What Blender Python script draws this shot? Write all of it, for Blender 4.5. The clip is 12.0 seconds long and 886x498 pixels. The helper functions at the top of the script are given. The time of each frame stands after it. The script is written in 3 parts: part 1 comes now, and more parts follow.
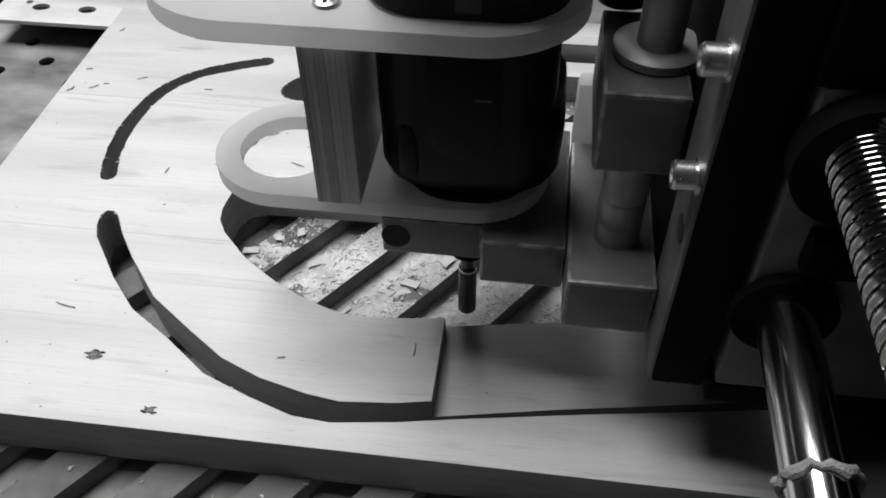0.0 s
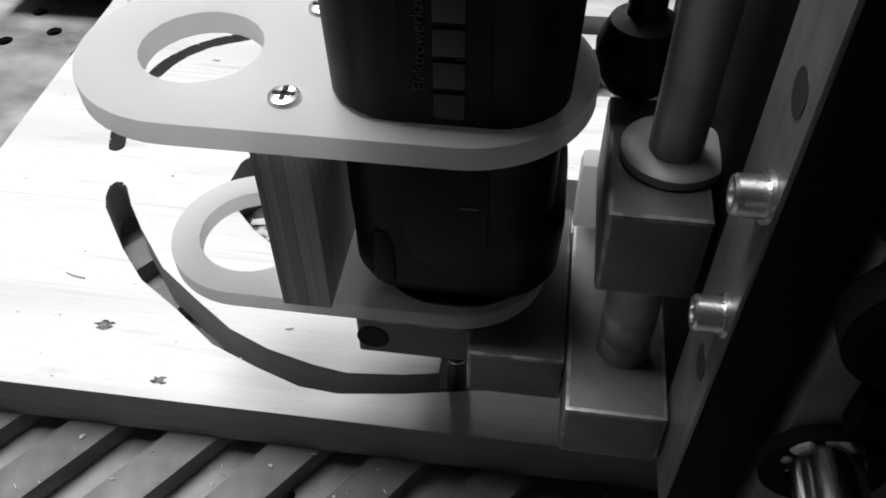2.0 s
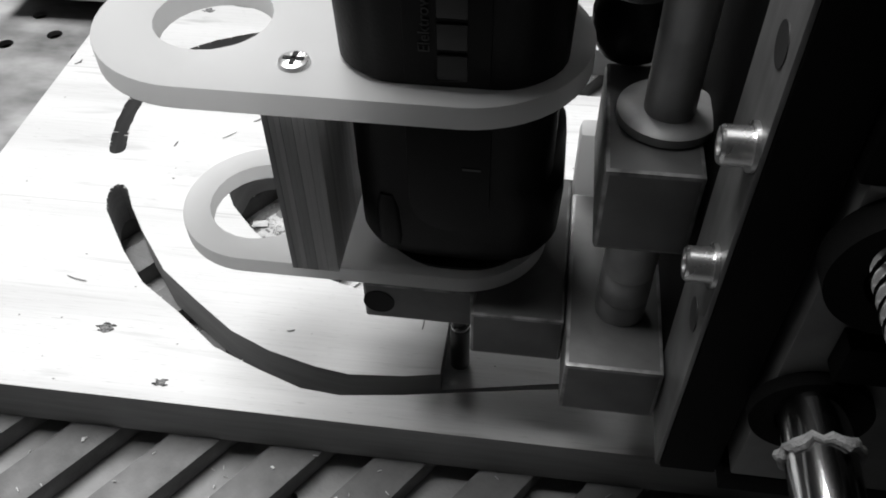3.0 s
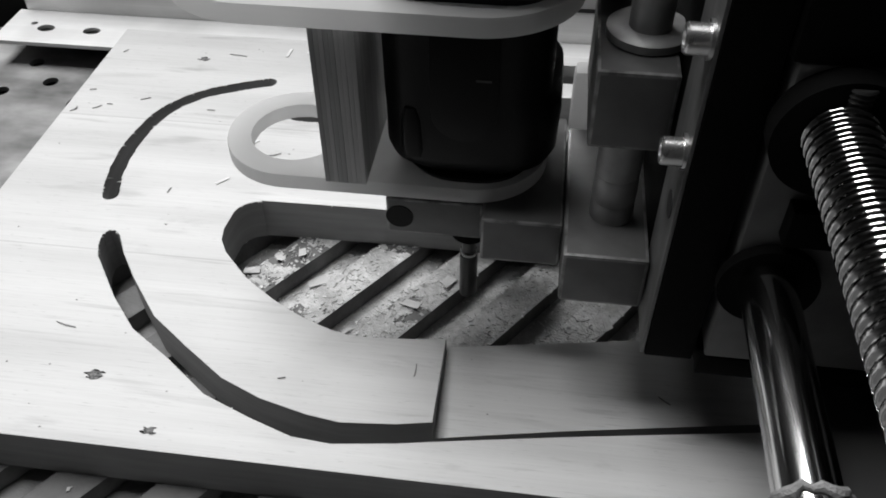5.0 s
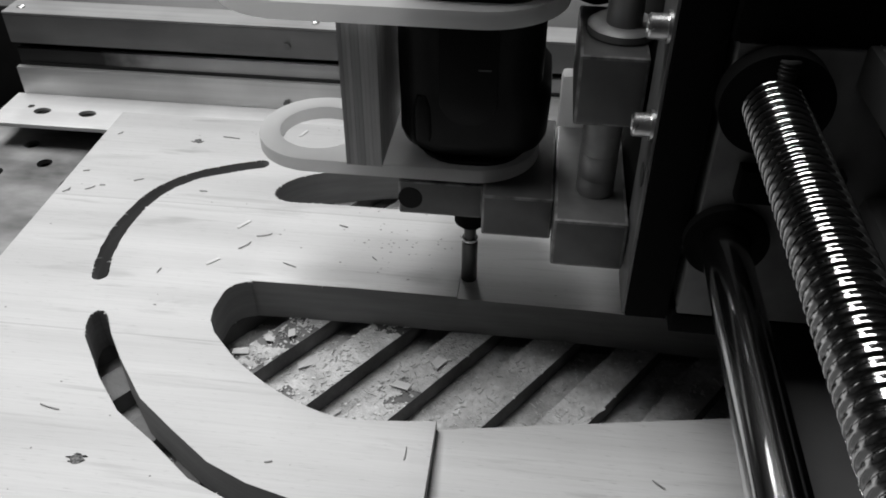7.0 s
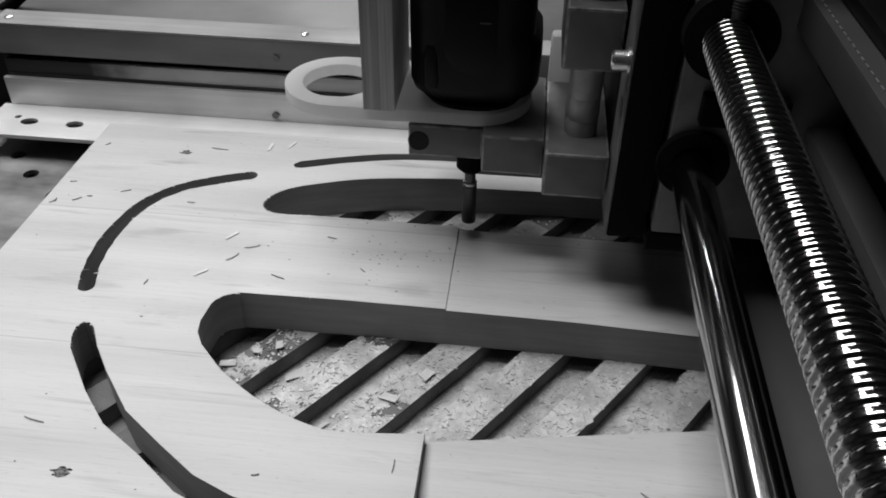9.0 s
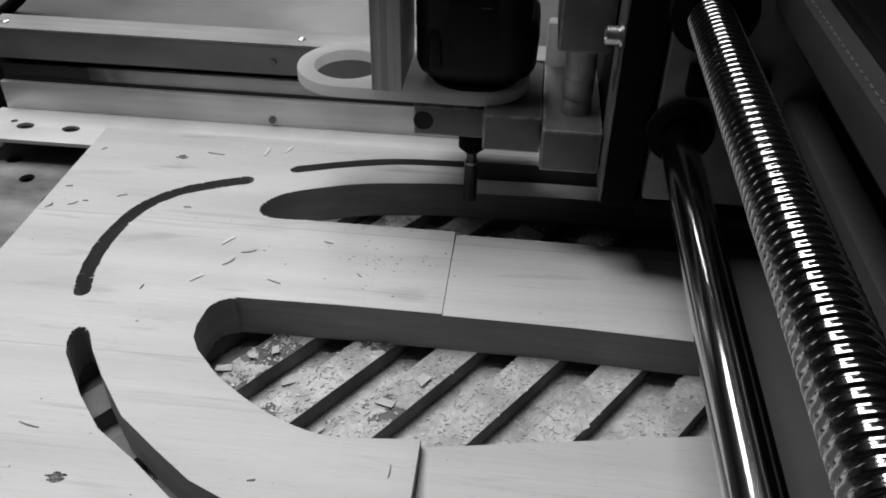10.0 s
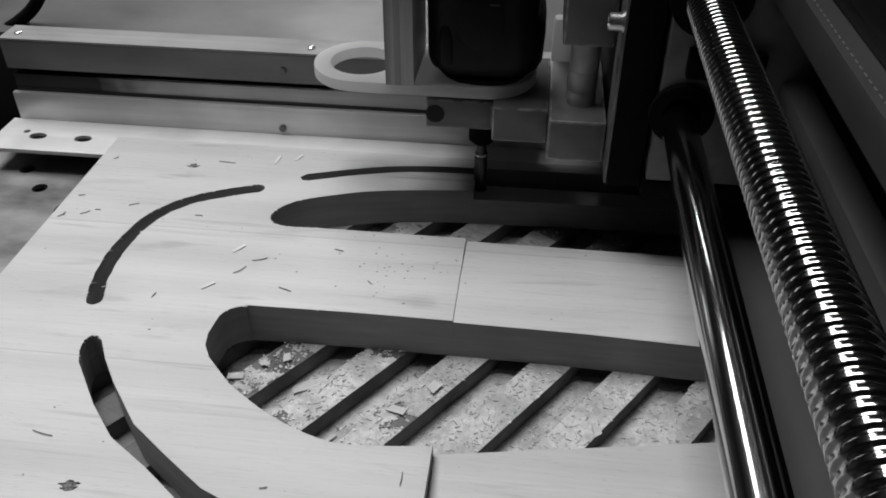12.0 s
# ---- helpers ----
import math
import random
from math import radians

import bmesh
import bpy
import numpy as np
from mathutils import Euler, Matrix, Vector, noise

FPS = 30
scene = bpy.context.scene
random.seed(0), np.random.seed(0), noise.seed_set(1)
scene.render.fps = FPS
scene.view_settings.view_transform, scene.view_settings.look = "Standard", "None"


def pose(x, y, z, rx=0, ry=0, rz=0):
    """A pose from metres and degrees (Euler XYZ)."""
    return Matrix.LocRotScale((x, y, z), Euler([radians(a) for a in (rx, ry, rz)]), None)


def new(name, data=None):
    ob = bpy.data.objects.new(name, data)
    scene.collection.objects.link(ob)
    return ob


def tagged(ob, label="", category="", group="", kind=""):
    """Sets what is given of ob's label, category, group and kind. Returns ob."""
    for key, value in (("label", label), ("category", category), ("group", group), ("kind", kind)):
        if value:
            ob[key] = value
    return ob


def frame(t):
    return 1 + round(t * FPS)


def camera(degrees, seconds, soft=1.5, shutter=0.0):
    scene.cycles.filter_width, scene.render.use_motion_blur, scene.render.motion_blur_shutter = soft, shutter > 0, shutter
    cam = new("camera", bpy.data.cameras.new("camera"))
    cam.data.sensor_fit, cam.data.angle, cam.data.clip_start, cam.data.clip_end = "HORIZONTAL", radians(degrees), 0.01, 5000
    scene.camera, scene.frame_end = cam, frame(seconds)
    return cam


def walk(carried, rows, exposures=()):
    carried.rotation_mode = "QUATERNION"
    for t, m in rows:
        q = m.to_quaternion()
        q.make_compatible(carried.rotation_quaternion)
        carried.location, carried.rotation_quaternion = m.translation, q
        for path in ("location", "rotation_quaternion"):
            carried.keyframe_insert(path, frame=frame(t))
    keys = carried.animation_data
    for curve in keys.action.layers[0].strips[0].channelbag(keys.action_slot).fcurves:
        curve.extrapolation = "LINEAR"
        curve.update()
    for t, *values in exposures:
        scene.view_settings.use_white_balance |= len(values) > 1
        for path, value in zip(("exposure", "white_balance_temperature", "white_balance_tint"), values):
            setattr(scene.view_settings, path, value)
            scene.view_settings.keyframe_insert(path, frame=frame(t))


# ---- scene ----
cam = camera(55.5, 12.0, soft=1.8)
PATH = [
    (0, pose(0, 0, 0.28, 44.82, 0.33, 7.33)),
    (0.5, pose(0, 0, 0.28, 43.24, 0.56, 7.69)),
    (1, pose(0, 0, 0.28, 42.66, 0.32, 7.40)),
    (1.5, pose(0, 0, 0.28, 42.89, 0.55, 7.91)),
    (2, pose(0, 0, 0.28, 42.98, 0.51, 7.92)),
    (2.5, pose(0, 0, 0.28, 42.80, 0.95, 8.11)),
    (3, pose(0, 0, 0.28, 43.05, 0.74, 7.77)),
    (4.8, pose(0, 0, 0.28, 46.12, 0.15, 7.37)),
    (5, pose(0, 0, 0.28, 46.22, 0.27, 7.50)),
    (5.5, pose(0, 0, 0.28, 46.84, 0.07, 7.28)),
    (6, pose(0, 0, 0.28, 48.51, 0.20, 7.51)),
    (6.5, pose(0, 0, 0.28, 50.00, -0.00, 7.30)),
    (7, pose(0, 0, 0.28, 51.67, -0.16, 7.01)),
    (7.2, pose(0, 0, 0.28, 52.09, -0.29, 6.88)),
    (9, pose(0, 0, 0.28, 52.48, -0.72, 6.45)),
    (9.5, pose(0, 0, 0.28, 52.70, -0.90, 6.28)),
    (10, pose(0, 0, 0.28, 52.82, -0.92, 6.30)),
    (10.5, pose(0, 0, 0.28, 52.87, -0.89, 6.28)),
    (11, pose(0, 0, 0.28, 52.97, -0.78, 6.26)),
    (11.5, pose(0, 0, 0.28, 53.19, -0.38, 6.52)),
    (12, pose(0, 0, 0.28, 53.28, -0.21, 6.66)),
]
EXPOSURES = [(0.0, -0.04), (1.0, 0.08), (2.5, 0.30), (3.0, 0.26), (5.0, -0.01), (6.5, -0.23), (7.0, -0.25), (9.0, -0.30), (10.0, -0.46), (11.0, -0.48), (12.0, -0.46)]
walk(cam, PATH, EXPOSURES)

# All plan numbers below are in thirds of two millimetres: U turns them into metres.
U = 1 / 1500


# ---- world and light ----
world = bpy.data.worlds.new("room_air")
scene.world = world
world.use_nodes = True
world.node_tree.nodes["Background"].inputs[0].default_value = (0.5, 0.5, 0.5, 1)
world.node_tree.nodes["Background"].inputs[1].default_value = 0.014


def tube_light(name, x, y, z, length, width, power):
    data = bpy.data.lights.new(name, "AREA")
    data.shape, data.size, data.size_y, data.energy = "RECTANGLE", width, length, power
    data.color = (1.0, 1.0, 1.0)
    ob = new(name, data)
    ob.matrix_world = pose(x, y, z)
    return ob


tube_light("ceiling_lamp", -0.80, 0.73, 2.2, 1.25, 1.25, 73)
tube_light("far_tube_light", -0.80, 3.35, 1.75, 3.6, 0.38, 62)
window_light = tube_light("window_light", -2.9, 5.16, 0.42, 0.56, 2.6, 7)
window_light.matrix_world = pose(-2.9, 5.16, 0.42, -90, 0, 0)


# ---- materials ----
def grey(v):
    return (v, v, v, 1)


def material(name, dark, light, rough=0.5, metal=0.0, scale=(40, 40, 40), detail=4.0, bump=0.0, bump_scale=300.0, stain=0.0,
             stain_scale=12.0, spec=0.5, rough_var=0.1, spread=0.3, random_tone=0.0):
    m = bpy.data.materials.new(name)
    m.use_nodes = True
    nt = m.node_tree
    n, l = nt.nodes, nt.links
    b = n["Principled BSDF"]
    b.inputs["Metallic"].default_value = metal
    b.inputs["Specular IOR Level"].default_value = spec
    tc = n.new("ShaderNodeTexCoord")
    mp = n.new("ShaderNodeMapping")
    mp.inputs["Scale"].default_value = scale
    l.new(tc.outputs["Object"], mp.inputs["Vector"])
    tx = n.new("ShaderNodeTexNoise")
    tx.inputs["Scale"].default_value = 1.0
    tx.inputs["Detail"].default_value = detail
    l.new(mp.outputs[0], tx.inputs["Vector"])
    ramp = n.new("ShaderNodeValToRGB")
    ramp.color_ramp.elements[0].position, ramp.color_ramp.elements[1].position = 0.5 - spread, 0.5 + spread
    ramp.color_ramp.elements[0].color, ramp.color_ramp.elements[1].color = grey(dark), grey(light)
    l.new(tx.outputs["Fac"], ramp.inputs["Fac"])
    out = ramp.outputs["Color"]
    st = n.new("ShaderNodeTexNoise")
    st.inputs["Scale"].default_value = stain_scale
    st.inputs["Detail"].default_value = 6
    l.new(tc.outputs["Object"], st.inputs["Vector"])
    if stain:
        mr = n.new("ShaderNodeMapRange")
        mr.inputs[1].default_value, mr.inputs[2].default_value = 0.35, 0.7
        mr.inputs[3].default_value, mr.inputs[4].default_value = 1.0, 1.0 - stain
        l.new(st.outputs["Fac"], mr.inputs[0])
        mix = n.new("ShaderNodeMix")
        mix.data_type, mix.blend_type = "RGBA", "MULTIPLY"
        mix.inputs["Factor"].default_value = 1
        l.new(out, mix.inputs["A"])
        l.new(mr.outputs[0], mix.inputs["B"])
        out = mix.outputs["Result"]
    if random_tone:
        oi = n.new("ShaderNodeObjectInfo")
        mr2 = n.new("ShaderNodeMapRange")
        mr2.inputs[3].default_value, mr2.inputs[4].default_value = 1 - random_tone, 1 + random_tone
        l.new(oi.outputs["Random"], mr2.inputs[0])
        mix2 = n.new("ShaderNodeMix")
        mix2.data_type, mix2.blend_type = "RGBA", "MULTIPLY"
        mix2.inputs["Factor"].default_value = 1
        l.new(out, mix2.inputs["A"])
        l.new(mr2.outputs[0], mix2.inputs["B"])
        out = mix2.outputs["Result"]
    l.new(out, b.inputs["Base Color"])
    rr = n.new("ShaderNodeMapRange")
    rr.inputs[3].default_value, rr.inputs[4].default_value = max(0.02, rough - rough_var), min(1, rough + rough_var)
    l.new(st.outputs["Fac"], rr.inputs[0])
    l.new(rr.outputs[0], b.inputs["Roughness"])
    if bump:
        bt = n.new("ShaderNodeTexNoise")
        bt.inputs["Scale"].default_value = bump_scale
        bt.inputs["Detail"].default_value = 3
        l.new(tc.outputs["Object"], bt.inputs["Vector"])
        bp = n.new("ShaderNodeBump")
        bp.inputs["Strength"].default_value = bump
        bp.inputs["Distance"].default_value = 0.0006
        l.new(bt.outputs["Fac"], bp.inputs["Height"])
        l.new(bp.outputs[0], b.inputs["Normal"])
    return m


def stave_wood(name, dark, light, stave=0.1067, seam=True):
    """Glued pine staves that run along x: fine streaks, a tone for each stave, thin seams and a few brown figure lines."""
    m = bpy.data.materials.new(name)
    m.use_nodes = True
    nt = m.node_tree
    n, l = nt.nodes, nt.links
    b = n["Principled BSDF"]
    b.inputs["Roughness"].default_value = 0.62
    b.inputs["Specular IOR Level"].default_value = 0.3
    tc = n.new("ShaderNodeTexCoord")

    def streak(sx, sy, detail, distortion=0.0):
        mp = n.new("ShaderNodeMapping")
        mp.inputs["Scale"].default_value = (sx, sy, sy)
        l.new(tc.outputs["Object"], mp.inputs["Vector"])
        t = n.new("ShaderNodeTexNoise")
        t.inputs["Scale"].default_value, t.inputs["Detail"].default_value, t.inputs["Distortion"].default_value = 1, detail, distortion
        l.new(mp.outputs[0], t.inputs["Vector"])
        return t.outputs["Fac"]

    def mathn(op, a, bb):
        k = n.new("ShaderNodeMath")
        k.operation = op
        for i, v in enumerate((a, bb)):
            if isinstance(v, (int, float)):
                k.inputs[i].default_value = v
            else:
                l.new(v, k.inputs[i])
        return k.outputs[0]

    def ranged(v, a, c, lo, hi):
        k = n.new("ShaderNodeMapRange")
        for i, q in enumerate((a, c, lo, hi)):
            k.inputs[i + 1].default_value = q
        l.new(v, k.inputs[0])
        return k.outputs[0]

    broad = streak(2.5, 55, 3, 0.4)
    fine = streak(14, 900, 5)
    pores = streak(60, 2200, 2)
    sep = n.new("ShaderNodeSeparateXYZ")
    l.new(tc.outputs["Object"], sep.inputs[0])
    row = mathn("DIVIDE", mathn("ADD", sep.outputs["Y"], 0.052), stave)
    cell = mathn("FLOOR", row, 0)
    wn = n.new("ShaderNodeTexWhiteNoise")
    wn.noise_dimensions = "1D"
    l.new(cell, wn.inputs["W"])
    value = mathn("ADD", mathn("MULTIPLY", broad, 0.55), mathn("MULTIPLY", fine, 0.45))
    tone = ranged(value, 0.3, 0.7, dark, light)
    tone = mathn("MULTIPLY", tone, ranged(wn.outputs["Value"], 0, 1, 0.93, 1.04))
    tone = mathn("MULTIPLY", tone, ranged(pores, 0.62, 0.74, 1.0, 0.80))
    figure = streak(5, 130, 4, 0.8)
    tone = mathn("MULTIPLY", tone, ranged(figure, 0.62, 0.78, 1.0, 0.84))
    flecks = streak(150, 1100, 2)
    tone = mathn("MULTIPLY", tone, ranged(flecks, 0.66, 0.74, 1.0, 0.82))
    smears = streak(9, 70, 5, 1.2)
    tone = mathn("MULTIPLY", tone, ranged(smears, 0.60, 0.78, 1.0, 0.66))
    wave = streak(3.5, 22, 2, 0.5)
    tone = mathn("MULTIPLY", tone, ranged(wave, 0.3, 0.7, 0.87, 1.05))
    if seam:
        f = mathn("FRACT", row, 0)
        edge = mathn("LESS_THAN", f, 0.008)
        tone = mathn("MULTIPLY", tone, mathn("SUBTRACT", 1.0, mathn("MULTIPLY", edge, 0.16)))
    comb = n.new("ShaderNodeCombineColor")
    for i in range(3):
        l.new(tone, comb.inputs[i])
    l.new(comb.outputs[0], b.inputs["Base Color"])
    bp = n.new("ShaderNodeBump")
    bp.inputs["Strength"].default_value, bp.inputs["Distance"].default_value = 0.15, 0.0004
    l.new(fine, bp.inputs["Height"])
    l.new(bp.outputs[0], b.inputs["Normal"])
    return m


pine = stave_wood("pine_board", 0.56, 0.67)
# Darker than the pine top: the shade on cut walls is in this colour.
cut_edge = material("shaded_cut_edge", 0.27, 0.37, 0.75, scale=(25, 25, 300), stain=0.2, stain_scale=20)
ply = material("laminated_wood", 0.26, 0.46, 0.55, scale=(160, 420, 9), detail=3, bump=0.1, spread=0.25, random_tone=0.32)
slat_wood = material("dusty_slat", 0.12, 0.26, 0.8, scale=(60, 60, 60), stain=0.5, stain_scale=35, bump=0.5, bump_scale=500, random_tone=0.12)
base_wood = material("dusty_base", 0.28, 0.42, 0.85, scale=(60, 60, 60), stain=0.35, stain_scale=28, bump=0.6, bump_scale=600)
dust_chip = material("wood_chip", 0.62, 0.80, 0.8, scale=(200, 200, 200))
sawdust = material("sawdust", 0.54, 0.76, 0.95, scale=(300, 300, 300), detail=5, stain=0.45, stain_scale=55, bump=1.0, bump_scale=900, spread=0.2)
shaving_wood = material("wood_shaving", 0.14, 0.28, 0.7, scale=(100, 100, 100))
dusty_sheet = material("dusty_perforated_sheet", 0.12, 0.40, 0.55, metal=0.2, scale=(16, 34, 30), detail=8, stain=0.5, stain_scale=20, spread=0.13)
steel_sheet = material("grey_sheet", 0.09, 0.17, 0.5, metal=0.3, scale=(14, 20, 20), stain=0.5, stain_scale=9)
rail_alu = material("dull_rail_aluminium", 0.58, 0.74, 0.42, metal=0.75, scale=(8, 300, 300), stain=0.35, stain_scale=11, rough_var=0.12)
rail_face = material("stained_rail_face", 0.16, 0.26, 0.5, metal=0.3, scale=(10, 60, 60), detail=6, stain=0.35, stain_scale=12)
dull_web = material("dull_web", 0.26, 0.36, 0.6, metal=0.3, scale=(8, 200, 200), stain=0.35, stain_scale=11)
alu_bright = material("bright_aluminium", 0.72, 0.82, 0.45, metal=0.1, scale=(6, 300, 300), stain=0.2, stain_scale=22)
alu_worn = material("worn_machined_metal", 0.16, 0.26, 0.5, metal=0.6, scale=(60, 200, 20), stain=0.45, stain_scale=40)
cast_grey = material("grey_machined_block", 0.12, 0.165, 0.5, metal=0.5, scale=(90, 90, 90), stain=0.2, stain_scale=40, bump=0.15)
rubbed_edge = material("rubbed_metal_edge", 0.10, 0.32, 0.4, metal=0.5, scale=(120, 120, 120), spread=0.15)
dark_alu = material("dark_anodised", 0.03, 0.045, 0.5, metal=0.3, scale=(60, 60, 60), stain=0.3, stain_scale=30)
bearing_grey = material("grey_bearing_plate", 0.16, 0.22, 0.5, metal=0.2, scale=(60, 60, 60), stain=0.4, stain_scale=35)
dark_ridge = material("dark_ridge_paint", 0.035, 0.055, 0.55, scale=(30, 8, 30), stain=0.25, stain_scale=14)
beam_grey = material("grey_beam_paint", 0.15, 0.21, 0.5, metal=0.2, scale=(30, 8, 30), stain=0.25, stain_scale=14)
# Real black paint, and also the shade in the beam grooves and rail recess.
black_paint_and_shade = material("black_paint_and_shade", 0.004, 0.007, 0.65, spec=0.06, scale=(60, 60, 60), stain=0.3, stain_scale=30, bump=0.1)
black_plastic = material("black_plastic", 0.004, 0.007, 0.45, spec=0.15, scale=(80, 80, 80), bump=0.12, bump_scale=900)
black_gloss = material("glossy_black_panel", 0.002, 0.003, 0.4, spec=0.15, scale=(80, 80, 80))
grey_print = material("grey_print", 0.03, 0.045, 0.5)
rubber = material("black_rubber", 0.003, 0.005, 0.8, spec=0.1, scale=(90, 90, 90))
shaft_steel = material("hardened_shaft", 0.52, 0.62, 0.14, metal=1.0, scale=(200, 4, 200), rough_var=0.05)
zshaft_steel = material("greasy_shaft", 0.34, 0.48, 0.5, metal=0.35, scale=(120, 120, 20), stain=0.4, stain_scale=45)
screw_steel = material("rolled_screw_steel", 0.42, 0.54, 0.12, metal=1.0, scale=(150, 150, 150), rough_var=0.06)
bolt_steel = material("zinc_bolt", 0.60, 0.75, 0.28, metal=0.95, scale=(150, 150, 150), stain=0.2, stain_scale=80)
carbide = material("cutter_steel", 0.06, 0.12, 0.35, metal=0.9, scale=(200, 200, 60))
frosted = material("milky_plastic", 0.66, 0.74, 0.55, scale=(30, 30, 30), stain=0.06, stain_scale=30)


def see_through(m, share):
    n, l = m.node_tree.nodes, m.node_tree.links
    mix, clear = n.new("ShaderNodeMixShader"), n.new("ShaderNodeBsdfTransparent")
    glow = n.new("ShaderNodeBsdfTranslucent")
    both = n.new("ShaderNodeMixShader")
    glow.inputs["Color"].default_value = grey(0.88)
    both.inputs["Fac"].default_value = 0.50
    mix.inputs["Fac"].default_value = share
    l.new(n["Principled BSDF"].outputs[0], both.inputs[1])
    l.new(glow.outputs[0], both.inputs[2])
    l.new(both.outputs[0], mix.inputs[1])
    l.new(clear.outputs[0], mix.inputs[2])
    l.new(mix.outputs[0], n["Material Output"].inputs["Surface"])


see_through(frosted, 0.12)
frosted.node_tree.nodes["Principled BSDF"].inputs["Transmission Weight"].default_value = 0.0
frosted.node_tree.nodes["Principled BSDF"].inputs["IOR"].default_value = 1.3


def tone_by_piece(m, low, high):
    """Each loose piece of a mesh gets its own tone."""
    n, l = m.node_tree.nodes, m.node_tree.links
    geo, mr, mix = n.new("ShaderNodeNewGeometry"), n.new("ShaderNodeMapRange"), n.new("ShaderNodeMix")
    mr.inputs[3].default_value, mr.inputs[4].default_value = low, high
    mix.data_type, mix.blend_type = "RGBA", "MULTIPLY"
    mix.inputs["Factor"].default_value = 1
    b = n["Principled BSDF"]
    old = b.inputs["Base Color"].links[0].from_socket
    l.new(geo.outputs["Random Per Island"], mr.inputs[0])
    l.new(old, mix.inputs["A"])
    l.new(mr.outputs[0], mix.inputs["B"])
    l.new(mix.outputs["Result"], b.inputs["Base Color"])


def soot(m, x_from, x_to):
    """A ragged sooty smudge that thins out along x."""
    n, l = m.node_tree.nodes, m.node_tree.links
    tc, sep = n.new("ShaderNodeTexCoord"), n.new("ShaderNodeSeparateXYZ")
    l.new(tc.outputs["Object"], sep.inputs[0])
    nz, add, mr, mix = n.new("ShaderNodeTexNoise"), n.new("ShaderNodeMath"), n.new("ShaderNodeMapRange"), n.new("ShaderNodeMix")
    nz.inputs["Scale"].default_value, nz.inputs["Detail"].default_value = 45, 3
    add.operation = "MULTIPLY_ADD"
    l.new(tc.outputs["Object"], nz.inputs["Vector"])
    l.new(nz.outputs["Fac"], add.inputs[0])
    add.inputs[1].default_value = 0.07
    l.new(sep.outputs["X"], add.inputs[2])
    mr.inputs[1].default_value, mr.inputs[2].default_value = x_from + 0.035, x_to + 0.035
    mr.inputs[3].default_value, mr.inputs[4].default_value = 0.07, 1.0
    l.new(add.outputs[0], mr.inputs[0])
    mix.data_type, mix.blend_type = "RGBA", "MULTIPLY"
    mix.inputs["Factor"].default_value = 1
    b = n["Principled BSDF"]
    l.new(b.inputs["Base Color"].links[0].from_socket, mix.inputs["A"])
    l.new(mr.outputs[0], mix.inputs["B"])
    l.new(mix.outputs["Result"], b.inputs["Base Color"])


smudged_web = material("sooty_web", 0.38, 0.50, 0.5, metal=0.6, scale=(8, 200, 200), stain=0.35, stain_scale=11)
soot(smudged_web, -0.295, -0.255)

tone_by_piece(dust_chip, 0.7, 1.05)
felt = material("dust_felt", 0.20, 0.36, 0.95, scale=(300, 300, 300), bump=1.0, bump_scale=1500)
knot_wood = material("knot_wood", 0.02, 0.22, 0.8, scale=(700, 900, 300), detail=3, spread=0.12)
# Near-black standing in for shade in holes, slots and hollow undersides.
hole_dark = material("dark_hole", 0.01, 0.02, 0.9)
wall_paint = material("room_paint", 0.14, 0.18, 0.9, scale=(3, 3, 3), stain=0.1, stain_scale=2)


# ---- mesh helpers ----
def mesh_object(name, bm, mat, parent=None, smooth=0.6, edge_mat=None):
    bmesh.ops.recalc_face_normals(bm, faces=bm.faces[:])
    me = bpy.data.meshes.new(name)
    bm.to_mesh(me)
    bm.free()
    me.materials.append(mat)
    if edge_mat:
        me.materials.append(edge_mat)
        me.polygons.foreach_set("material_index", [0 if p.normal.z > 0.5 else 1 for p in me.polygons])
    if smooth:
        me.polygons.foreach_set("use_smooth", [True] * len(me.polygons))
        me.set_sharp_from_angle(angle=smooth)
    ob = new(name, me)
    ob.parent = parent
    return ob


def part(name, bm, mat, parent, label="", smooth=0.6, edge_mat=None):
    return tagged(mesh_object(name, bm, mat, parent, smooth, edge_mat), label=label)


def thing(name, label, category, group="", kind=""):
    return tagged(new(name), label=label, category=category, group=group, kind=kind)


def bevel(bm, width, edges=None, segments=2):
    bmesh.ops.bevel(bm, geom=edges or bm.edges[:], offset=width * U, segments=segments, affect="EDGES", profile=0.6)


def box(x0, x1, y0, y1, z0, z1, bev=1.0, bm=None):
    own = bmesh.new()
    bmesh.ops.create_cube(own, size=1)
    for v in own.verts:
        v.co = Vector(((x0 + x1) / 2 + v.co.x * (x1 - x0), (y0 + y1) / 2 + v.co.y * (y1 - y0), (z0 + z1) / 2 + v.co.z * (z1 - z0))) * U
    if bev:
        bevel(own, bev)
    return join(bm, own)


def join(bm, own):
    if bm is None:
        return own
    tmp = bpy.data.meshes.new("tmp")
    own.to_mesh(tmp)
    own.free()
    bm.from_mesh(tmp)
    bpy.data.meshes.remove(tmp)
    return bm


def lathe(profile, axis="z", centre=(0, 0, 0), segments=32, bm=None):
    """A turned body: profile rows of (radius, height along the axis)."""
    own = bmesh.new()
    rings = []
    for r, h in profile:
        ring = []
        for i in range(segments):
            a = 2 * math.pi * i / segments
            c, s = r * math.cos(a), r * math.sin(a)
            p = {"z": (c, s, h), "y": (c, h, s), "x": (h, c, s)}[axis]
            ring.append(own.verts.new((Vector(p) + Vector(centre)) * U))
        rings.append(ring)
    for a, b in zip(rings, rings[1:]):
        for i in range(segments):
            own.faces.new((a[i], a[(i + 1) % segments], b[(i + 1) % segments], b[i]))
    own.faces.new(rings[0])
    own.faces.new(rings[-1])
    return join(bm, own)


